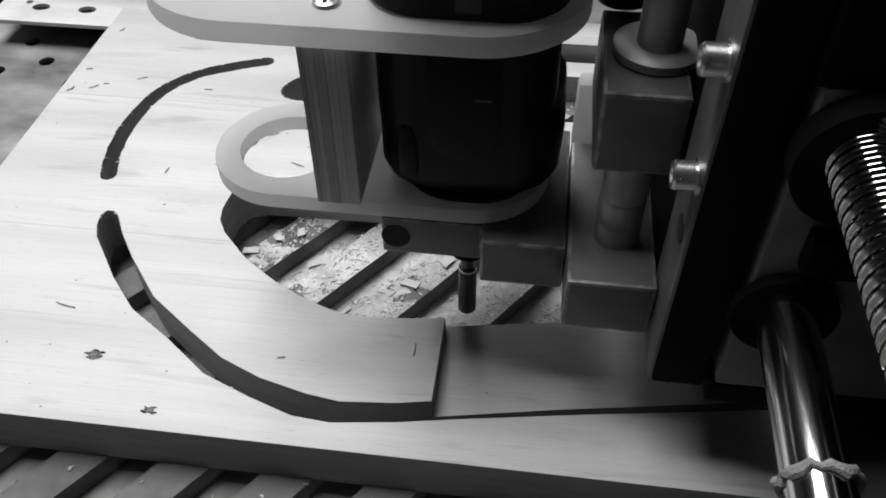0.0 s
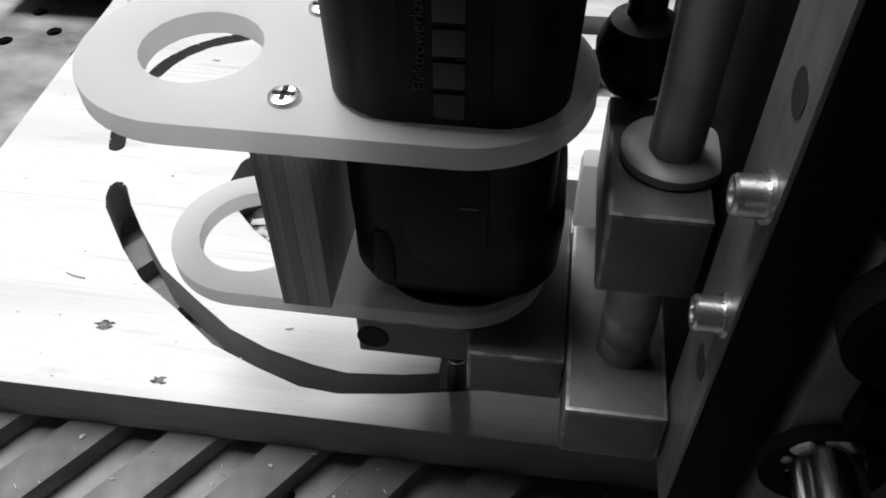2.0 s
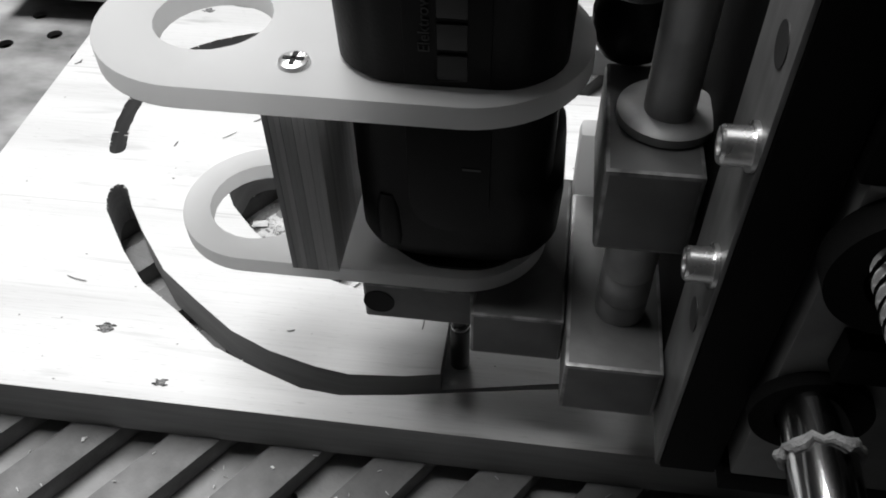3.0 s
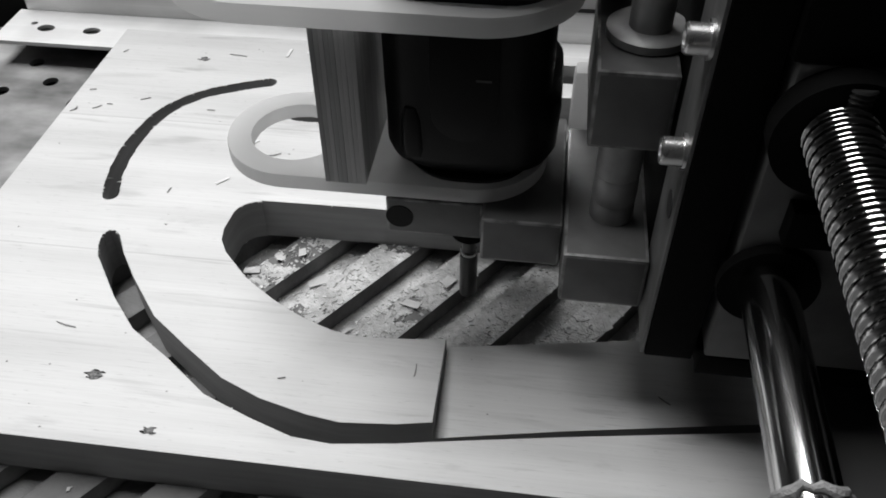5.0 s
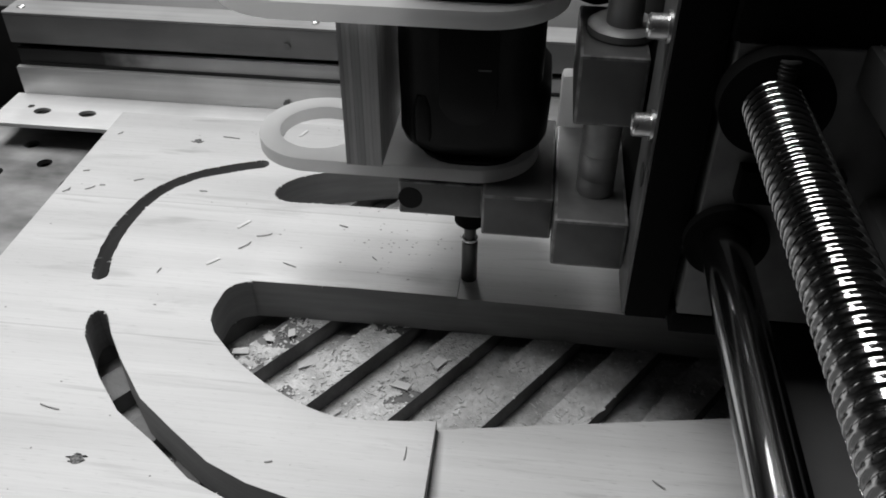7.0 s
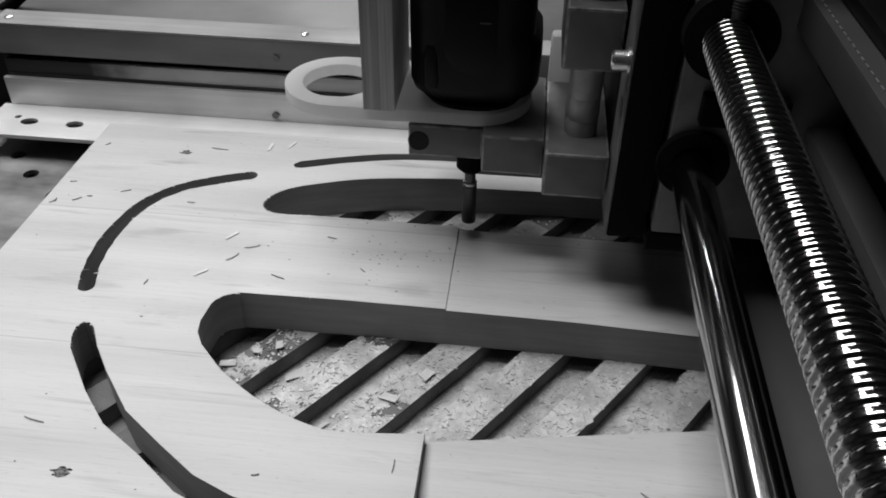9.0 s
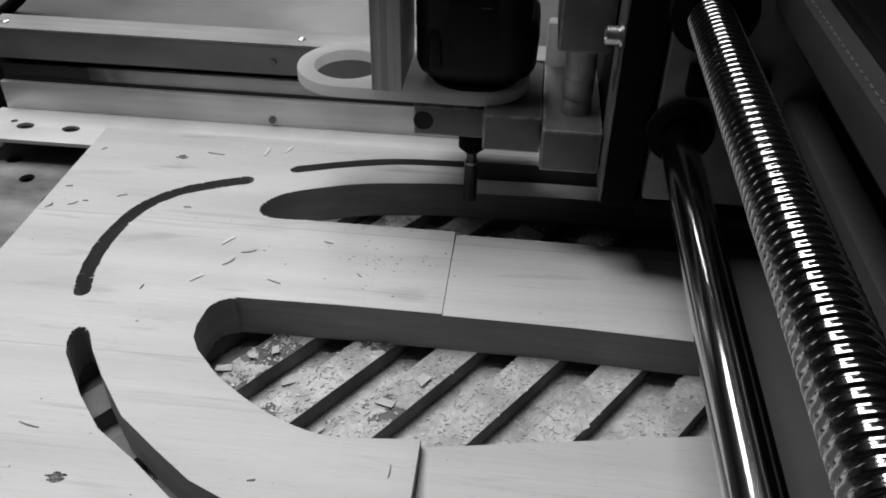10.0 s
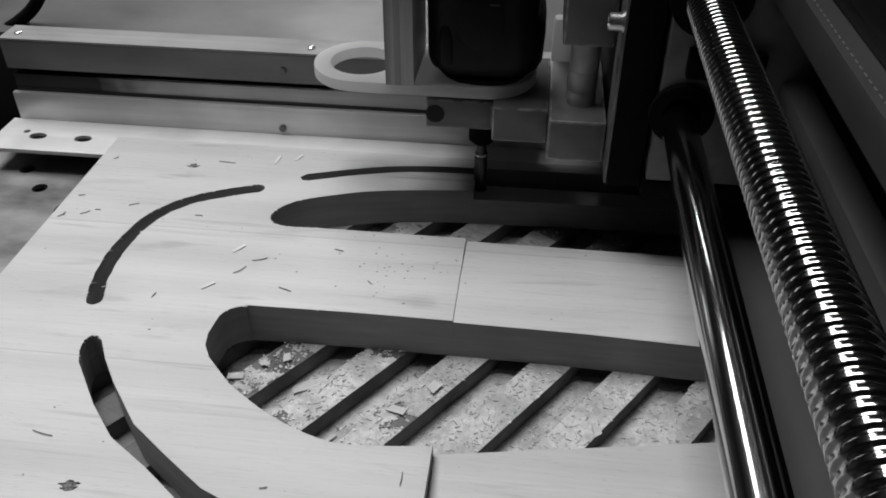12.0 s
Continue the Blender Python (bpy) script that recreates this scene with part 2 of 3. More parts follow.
def prism(outlines, z0, z1, bev=0.0, bm=None, top=None):
    """A plate from closed outlines: the first is the rim, the rest are holes. top(x, y) shapes the upper face."""
    own = bmesh.new()
    loops_low, loops_high = [], []
    for outline in outlines:
        loops_low.append([own.verts.new((x * U, y * U, z0 * U)) for x, y in outline])
        loops_high.append([own.verts.new((x * U, y * U, (top(x, y) if top else z1) * U)) for x, y in outline])
    rim = []
    for loops in (loops_low, loops_high):
        edges = []
        for vs in loops:
            for i, v in enumerate(vs):
                edges.append(own.edges.new((v, vs[(i + 1) % len(vs)])))
        bmesh.ops.triangle_fill(own, use_beauty=True, edges=edges)
        rim = edges
    for low, high in zip(loops_low, loops_high):
        for i in range(len(low)):
            j = (i + 1) % len(low)
            own.faces.new((low[i], low[j], high[j], high[i]))
    bmesh.ops.recalc_face_normals(own, faces=own.faces[:])
    if bev:
        bevel(own, bev, [e for e in rim if e.is_valid], 2)
    return join(bm, own)


def rounded(points, closed=False, step=6):
    """A smooth line through a few control points."""
    n = len(points)
    out = []
    for i in range(n if closed else n - 1):
        p = [points[(i + k) % n] if closed else points[min(max(i + k, 0), n - 1)] for k in (-1, 0, 1, 2)]
        for s in range(step):
            t = s / step
            out.append(tuple(0.5 * (2 * p[1][c] + (p[2][c] - p[0][c]) * t + (2 * p[0][c] - 5 * p[1][c] + 4 * p[2][c] - p[3][c]) * t * t
                                    + (3 * p[1][c] - p[0][c] - 3 * p[2][c] + p[3][c]) * t ** 3) for c in (0, 1)))
    return out if closed else out + [points[-1]]


def arc(cx, cy, r, a0, a1, n=10):
    return [(cx + r * math.cos(radians(a0 + (a1 - a0) * i / n)), cy + r * math.sin(radians(a0 + (a1 - a0) * i / n))) for i in range(n + 1)]


def rounded_box_outline(x0, x1, y0, y1, r, n=6):
    return (arc(x1 - r, y0 + r, r, -90, 0, n) + arc(x1 - r, y1 - r, r, 0, 90, n)
            + arc(x0 + r, y1 - r, r, 90, 180, n) + arc(x0 + r, y0 + r, r, 180, 270, n))


# ---- room ----
def room():
    w = 5.2
    floor = mesh_object("floor", box(-w * 1500, w * 1500, -w * 1500, w * 1500, -1290, -1250, 0), wall_paint)
    tagged(floor, "grey workshop floor far below the machine", "floor", kind="structure")
    ceiling = mesh_object("ceiling", box(-w * 1500, w * 1500, -w * 1500, w * 1500, 3900, 3940, 0), wall_paint)
    tagged(ceiling, "plain grey workshop ceiling", "ceiling", kind="structure")
    for name, b in (("wall_north", (-w * 1500, w * 1500, w * 1500, w * 1500 + 60)), ("wall_south", (-w * 1500, w * 1500, -w * 1500 - 60, -w * 1500)),
                    ("wall_west", (-w * 1500 - 60, -w * 1500, -w * 1500, w * 1500)), ("wall_east", (w * 1500, w * 1500 + 60, -w * 1500, w * 1500))):
        if name == "wall_north":
            own = None
            for x0, x1, z0, z1 in ((b[0], -6300, -1250, 3900), (-2400, b[1], -1250, 3900), (-6299.9, -2400.1, -1250, 200), (-6299.9, -2400.1, 1060, 3900)):
                own = box(x0, x1, b[2], b[3], z0, z1, 0, own)
            ob = mesh_object(name, own, wall_paint)
        else:
            ob = mesh_object(name, box(*b, -1250, 3900, 0), wall_paint)
        tagged(ob, "plain grey painted workshop wall", "wall", kind="structure")


def low_window():
    """A low window band in the north wall that the shaft and the screw mirror."""
    win = thing("window_1", "low window band with a thin middle bar in the wall", "window", kind="structure")
    y0 = 5.2 * 1500 + 4
    for z0, z1 in ((202, 222), (1038, 1058), (618, 642)):
        part("window_bar", box(-6296, -2404, y0 - 90, y0 + 40, z0, z1, 2), wall_paint, win)
    for x0 in (-6296, -2424):
        part("window_post", box(x0, x0 + 20, y0, y0 + 40, 223, 1037, 2), wall_paint, win)
    part("window_back", box(-6296, -2404, y0 + 62, y0 + 70, 202, 1058, 0), wall_paint, win)


def workbench():
    bench = thing("workbench", "plain grey workbench under the machine", "workbench", kind="structure")
    part("bench_top", box(-950, 760, -350, 1550, -152, -112.4, 2), wall_paint, bench)
    for x in (-900, 710):
        for y in (-300, 1500):
            part("leg", box(x - 40, x + 40, y - 40, y + 40, -1249.6, -152.3, 2), wall_paint, bench)
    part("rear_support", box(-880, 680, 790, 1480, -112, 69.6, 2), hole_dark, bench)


room()
low_window()
workbench()


# ---- bed with slats ----
BOARD_BOTTOM, SLAT_HEIGHT = -36, 16
BASE_TOP = BOARD_BOTTOM - SLAT_HEIGHT


def bed():
    table = thing("machine_bed", "dusty wooden machine bed with diagonal slats", "machine bed", kind="structure")
    outline = [(-760, 60), (520, 60), (520, 760), (-760, 760)]
    holes = []
    for x, y in ((-330, 214), (-262, 222), (-205, 226), (-165, 219), (-128, 222), (-30, 396)):
        holes.append([(x + 3.2 * math.cos(a * math.pi / 6), y + 3.2 * math.sin(a * math.pi / 6)) for a in range(12)])
    part("base_board", prism([outline] + holes, BASE_TOP - 24, BASE_TOP), base_wood, table)
    # Black board under the holes: their inner shade is its colour.
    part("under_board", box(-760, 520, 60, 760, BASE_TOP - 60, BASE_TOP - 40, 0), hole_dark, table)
    d = Vector((59, 83)).normalized()
    side = Vector((d.y, -d.x))
    half = 13.2
    for k in range(-6, 12):
        # the right-hand edge of each slat crosses y = 466 at this x
        x = -149 + 64 * k
        centre = Vector((x, 466)) - side * half
        lo = (95 - centre.y) / d.y
        hi = (690 - centre.y) / d.y
        left = (-432 - centre.x) / d.x
        lo = max(lo, left)
        hi = min(hi, (500 - centre.x) / d.x)
        if hi - lo < 40:
            continue
        mid = centre + d * ((lo + hi) / 2)
        bm2 = box(-(hi - lo) / 2, (hi - lo) / 2, -half, half, 0, SLAT_HEIGHT - 0.4, 0.8)
        slat = part("slat", bm2, slat_wood, table)
        slat.matrix_basis = pose(mid.x * U, mid.y * U, BASE_TOP * U, 0, 0, math.degrees(math.atan2(d.y, d.x)))
    holes = [[(x + 7.5 * math.cos(a * math.pi / 8), y + 7.5 * math.sin(a * math.pi / 8)) for a in range(16)]
             for x, y in ((-504, 682), (-474, 650), (-514, 629), (-560, 690), (-545, 590))]
    edge = [(-760, 380), (-424, 380), (-426, 560), (-424, 600)] + arc(-424, 618, 18, 270, 90, 8) + [(-424, 660), (-424, 745), (-760, 745)]
    sheet = mesh_object("perforated_sheet", prism([edge] + holes, -34, -29, 0), dusty_sheet)
    # Added block, black in place of the shade below the sheet's holes.
    under = mesh_object("sheet_shade_block", box(-760, -470, 420, 745, BASE_TOP + 0.3, -38, 0), hole_dark)
    tagged(under, "added black block that darkens the holes of the perforated sheet", "support block", kind="structure")
    tagged(sheet, "dull grey perforated metal sheet on the machine bed", "metal sheet")


bed()


# ---- workpiece ----
STEP_X = -46


def dome(x, y):
    """The milled face: highest along the middle of the work, falling to its edges."""
    return -0.00034 * (y - 500) ** 2 - 1.2


def workpiece():
    work = thing("wooden_board", "pale pine board of glued staves with milled slots", "wooden board")
    a_outer = [(-291, 409), (-297, 419), (-302, 423.5), (-307, 423.5), (-310, 418), (-308.5, 408), (-304, 397), (-276, 360), (-252, 334), (-220, 313), (-188, 289), (-156, 276),
               (-127, 266), (-103, 264), (-65, 269), (-32, 275), (33, 286), (142, 303), (300, 327)]
    c_outer = rounded([(300, 690), (100, 694), (-53, 692), (-120, 687), (-167, 675), (-205, 662)], step=4)
    c_inner = [(-210, 656), (-207, 651), (-201, 651)] + rounded([(-165, 664), (-119, 676), (-80, 680), (STEP_X, 681)], step=4)
    d_edge = rounded([(STEP_X, 651), (-67, 650), (-134, 641), (-178, 627), (-205, 614), (-219, 596), (-217, 582), (-203, 576), (-174, 577)], step=4)
    big = [(STEP_X, 577), (STEP_X, 471)] + [(-125, 471.5), (-205, 470)] + arc(-203, 450, 19, 95, 165, 6) + [(-223, 436), (-221, 424), (-214, 412)] + \
        rounded([(-192, 389), (-164, 369), (-137, 355), (-113, 347), (-98, 346), (-72, 348), (STEP_X, 351)], step=3)
    a_inner = [(STEP_X, 286), (-67, 282), (-101, 279), (-122, 282), (-153, 290), (-181, 302), (-211, 323), (-242, 346), (-270, 379), (-287, 402)]
    main_hole = a_outer + c_outer + c_inner + d_edge + big + a_inner
    b_mid = rounded([(-323, 463), (-330, 490), (-332, 530), (-323, 574), (-300, 604), (-268, 622), (-244, 632)], step=6)
    left, right = [], []
    rng = random.Random(3)
    for i, p in enumerate(b_mid):
        q0, q1 = b_mid[max(i - 1, 0)], b_mid[min(i + 1, len(b_mid) - 1)]
        t = Vector((q1[0] - q0[0], q1[1] - q0[1])).normalized()
        w = 6.4 + rng.uniform(-0.5, 0.5)
        left.append((p[0] - t.y * w, p[1] + t.x * w))
        right.append((p[0] + t.y * w, p[1] - t.x * w))
    def cap(p, q, r):
        """A half-round end from p round to q."""
        m = ((p[0] + q[0]) / 2, (p[1] + q[1]) / 2)
        a0 = math.degrees(math.atan2(p[1] - m[1], p[0] - m[0]))
        return arc(m[0], m[1], r, a0 - 22, a0 - 158, 6)

    b_hole = left + cap(left[-1], right[-1], 6.2) + right[::-1] + cap(right[0], left[0], 6.4)
    rim = [(-412, 246), (400, 246), (400, 709), (-412, 709)]
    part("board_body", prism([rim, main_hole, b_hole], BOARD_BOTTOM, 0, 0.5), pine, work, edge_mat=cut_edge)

    # torn fibres that hang over the rims of the slots
    own = bmesh.new()
    g = random.Random(8)

    def sliver(p, q, inward, reach):
        """A ragged wedge from the rim between p and q towards the slot's middle."""
        tip = ((p[0] + q[0]) / 2 + inward[0] * reach, (p[1] + q[1]) / 2 + inward[1] * reach)
        top = [own.verts.new(Vector((a[0], a[1], z)) * U) for a, z in ((p, 0.1), (q, 0.1), (tip, -0.6 + g.random()))]
        low = [own.verts.new(v.co - Vector((0, 0, 1.0 * U))) for v in top]
        own.faces.new(top)
        own.faces.new(low[::-1])
        for k in range(3):
            own.faces.new((top[k], low[k], low[(k + 1) % 3], top[(k + 1) % 3]))

    for side_line, sign in ((left, 1), (right, -1)):
        for i in range(len(side_line) - 1):
            a, b = Vector(side_line[i]), Vector(side_line[i + 1])
            d = (b - a).normalized()
            inward = (d.y * sign, -d.x * sign)
            dense = g.choice((0, 1, 2, 3)) if i < 6 else g.choice((0, 1, 1, 2))
            for _ in range(dense):
                f = g.uniform(0, 0.85)
                w = g.uniform(0.4, 1.6) / max((b - a).length, 1)
                sliver(a + (b - a) * f - Vector(inward) * 0.7, a + (b - a) * min(f + w, 1) - Vector(inward) * 0.7, (inward[0] * 0.8 + g.uniform(-0.6, 0.6), inward[1]), g.uniform(0.8, 7.0 if i < 6 else 3.0) * g.random() + 0.8)
    for ring, sign in ((a_outer[:12], -1), (d_edge[14:], -1), (big[2:9], -1)):
        for a, b in zip(ring, ring[1:]):
            a, b = Vector(a), Vector(b)
            d = (b - a).normalized()
            inward = (d.y * sign, -d.x * sign)
            for _ in range(2):
                f = g.uniform(0, 0.9)
                p = a + (b - a) * f
                sliver(p - Vector(inward) * 0.7, p + d * g.uniform(0.4, 1.2) - Vector(inward) * 0.7, inward, g.uniform(0.8, 2.4))
    tagged(mesh_object("torn_fibres", own, dust_chip, work, 0), label="pale torn fibres along the slot rims", kind="stuff")

    def milled(name, lower, upper, n=18):
        own = bmesh.new()
        xs = [STEP_X + 0.02 + (299 - STEP_X) * i / 14 for i in range(15)]
        grid = []
        for x in xs:
            y0 = np.interp(x, [p[0] for p in lower], [p[1] for p in lower])
            y1 = np.interp(x, [p[0] for p in upper], [p[1] for p in upper])
            ys = [y0 + (y1 - y0) * j / n for j in range(n + 1)]
            col = [(x, y, dome(x, y)) for y in ys] + [(x, y1, BOARD_BOTTOM), (x, y0, BOARD_BOTTOM)]
            grid.append([own.verts.new(Vector(c) * U) for c in col])
        for a, b in zip(grid, grid[1:]):
            for j in range(len(a)):
                k = (j + 1) % len(a)
                own.faces.new((a[j], b[j], b[k], a[k]))
        own.faces.new(grid[0])
        own.faces.new(grid[-1])
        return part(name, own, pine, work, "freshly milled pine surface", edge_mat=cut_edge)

    milled("milled_limb", [(STEP_X, 286), (33, 300), (142, 317), (300, 341)], [(STEP_X, 351), (34, 364), (144, 382), (300, 405)])
    milled("milled_bar", [(STEP_X, 471), (46, 470), (140, 466), (300, 460)], [(STEP_X, 577), (300, 577)])
    milled("milled_limb", [(STEP_X, 651), (60, 655), (300, 652)], [(STEP_X, 681), (60, 683), (300, 678)])

    def blot(x, y, r, seed, squash=0.7):
        own = bmesh.new()
        g = random.Random(seed)
        ring = [own.verts.new(Vector((x + r * g.uniform(0.6, 1.15) * math.cos(a * 0.45), y + r * squash * g.uniform(0.6, 1.15) * math.sin(a * 0.45), 0.2 + 0.4 * g.random())) * U) for a in range(14)]
        low = [own.verts.new(v.co - Vector((0, 0, 0.3 * U))) for v in ring]
        own.faces.new(ring)
        for i in range(14):
            own.faces.new((ring[i], low[i], low[(i + 1) % 14], ring[(i + 1) % 14]))
        return own

    for i, (x, y, r) in enumerate(((-260, 294, 5.0), (-211, 259, 3.8), (-317, 663, 4.6))):
        knot = part("knot", blot(x, y, r, i), knot_wood, work, "small dark split knot")
        g = random.Random(40 + i)
        for k in range(7):
            a = g.uniform(0, 6.28)
            part("knot_split", blot(x + r * 1.1 * math.cos(a), y + r * 0.7 * math.sin(a), r * g.uniform(0.18, 0.5), 50 + 9 * i + k, g.uniform(0.2, 0.5)), hole_dark, knot)
    return work


workpiece()


# ---- back rail ----
def back_rail():
    rail = thing("back_rail", "brushed aluminium guide rail along the back of the bed", "guide rail", kind="structure")
    strip = [(-540, 676), (-413, 676), (-413, 710), (520, 710), (520, 738), (-540, 738)]
    holes = [[(x + 9 * math.cos(a * math.pi / 8), y + 6.5 * math.sin(a * math.pi / 8)) for a in range(16)] for x, y in ((-496, 704), (-448, 704))]
    holes.append([(-512 + 3.4 * math.cos(a * math.pi / 6), 712 + 3.4 * math.sin(a * math.pi / 6)) for a in range(12)])
    part("flat_strip", prism([strip] + holes, -6, -2, 0.4), alu_bright, rail, "bright flat aluminium strip with holes")
    # Two added dark boxes: shade under the strip and in its holes, as colour.
    part("under_strip_shade", box(-538, 518, 748, 760, -51, -12.5, 0), hole_dark, rail)
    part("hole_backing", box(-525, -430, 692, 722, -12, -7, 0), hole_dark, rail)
    part("lower_web", box(-533, 520, 738, 744, -10, 28, 0.8), rail_alu, rail)
    part("ledge", box(-530, 520, 744, 748, 28.2, 31, 0.3), dark_alu, rail)
    part("upper_web", box(-530, 520, 744.5, 750, 31.2, 46, 0.6), smudged_web, rail, "dull web with a sooty smudge at one end")
    # Black strip: the shade in the gap under the beam face is its colour.
    part("recess", box(-530, 520, 752.5, 758, 24, 52, 0.5), black_paint_and_shade, rail)
    part("beam_face", box(-534, 520, 744, 752, 52, 82, 1.2), rail_face, rail, "grey beam face")
    part("beam_top", box(-534, 520, 744, 778, 82, 84.5, 0.6), dull_web, rail)
    for x, y, z, ax in ((-244, 743.5, 65, "y"), (-249, 737.5, 5, "y")):
        part("screw_head", lathe([(3.6, -1.6), (3.6, -0.5), (2.2, -0.4), (1.6, -1.2)], ax, (x, y, z), 16), alu_worn, rail)
    for x in (-217, -520):
        part("screw_head", lathe([(4.2, 0), (4.0, 1.2), (2.4, 2.0)], "z", (x, 758, 84.5), 16), bolt_steel, rail)
    sheet = mesh_object("backing_sheet", box(-900, 700, 778, 1500, 70, 76, 1), steel_sheet)
    tagged(sheet, "stained grey metal sheet behind the rail", "metal sheet", kind="structure")


def cable():
    own = bmesh.new()
    pts = rounded([(-640, 30), (-545, 78), (-505, 118), (-470, 190), (-440, 320)], step=6)
    rings = []
    for i, (x, z) in enumerate(pts):
        q0, q1 = pts[max(i - 1, 0)], pts[min(i + 1, len(pts) - 1)]
        t = Vector((q1[0] - q0[0], 0, q1[1] - q0[1])).normalized()
        side = Vector((t.z, 0, -t.x))
        rings.append([own.verts.new((Vector((x, 800, z)) + side * 6.5 * math.cos(a) + Vector((0, 6.5 * math.sin(a), 0))) * U) for a in [2 * math.pi * k / 12 for k in range(12)]])
    for a, b in zip(rings, rings[1:]):
        for k in range(12):
            own.faces.new((a[k], a[(k + 1) % 12], b[(k + 1) % 12], b[k]))
    own.faces.new(rings[0])
    own.faces.new(rings[-1])
    tagged(mesh_object("black_cable", own, rubber), "thick black cable hanging behind the rail", "cable")


back_rail()
cable()


# ---- shavings and chips ----
def curl(length, width, bend, seed):
    """A thin curled strip of wood."""
    own = bmesh.new()
    g = random.Random(seed)
    n = 7
    rows = []
    a, x, y = 0.0, 0.0, 0.0
    for i in range(n + 1):
        z = 0.3 + 0.5 * math.sin(math.pi * i / n) * g.uniform(0.5, 1.0)
        nx, ny = -math.sin(a) * width / 2, math.cos(a) * width / 2
        rows.append([own.verts.new(Vector(p) * U) for p in ((x + nx, y + ny, z), (x - nx, y - ny, z * 0.6 + 0.1), (x - nx, y - ny, z * 0.6 + 0.5), (x + nx, y + ny, z + 0.4))])
        a += bend / n
        x += math.cos(a) * length / n
        y += math.sin(a) * length / n
    for p, q in zip(rows, rows[1:]):
        for k in range(4):
            own.faces.new((p[k], p[(k + 1) % 4], q[(k + 1) % 4], q[k]))
    own.faces.new(rows[0])
    own.faces.new(rows[-1])
    return own


def shavings():
    dark = [(-217, 525, 13, -8, 0.9), (-227, 507, 13, 20, 1.0), (-186, 494, 12, -30, 0.3), (-295, 674, 17, -12, 0.2), (-304, 333, 15, -25, 0.4),
            (-153, 548, 8, -30, 0.5), (-387, 572, 9, 12, 0.9), (-377, 580, 5, -5, 0.3), (-350, 590, 9, 22, 0.2), (-405, 566, 7, 5, 1.6), (-401, 568, 6, 60, 1.2),
            (-398, 666, 6, 10, 1.4), (-402, 600, 6, 0, 0.5), (-280, 470, 6, 70, 0.3), (-118, 510, 6, -60, 0.5), (-62, 318, 10, 80, 0.3), (90, 330, 9, -50, 0.4),
            (-286, 582, 7, -6, 0.2), (-146, 306, 5, -10, 0.8)]
    pale = [(-236, 534, 13, 52, 0.1), (-246, 485, 12, 42, 0.1), (-240, 676, 14, 84, 0.05), (-222, 684, 12, 66, 0.1)]
    for i, (x, y, length, turn, bend) in enumerate(dark + pale):
        fresh = i >= len(dark)
        lower = dome(x, y) if x > STEP_X else 0.0
        ob = mesh_object("wood_shaving", curl(length, 2.6 if fresh else 0.6, bend, i), dust_chip if fresh else shaving_wood)
        ob.matrix_basis = pose(x * U, y * U, lower * U, 0, 0, turn)
        tagged(ob, "short pale splinter of wood on the board" if fresh else "thin dark curled wood shaving lying on the board", "wood shaving", group="shavings on the board")


def on_slat(x, y):
    d = Vector((59, 83)).normalized()
    across = (x - (-149)) * d.y - (y - 466) * d.x
    return (across % 52.15) > 52.15 - 26.4


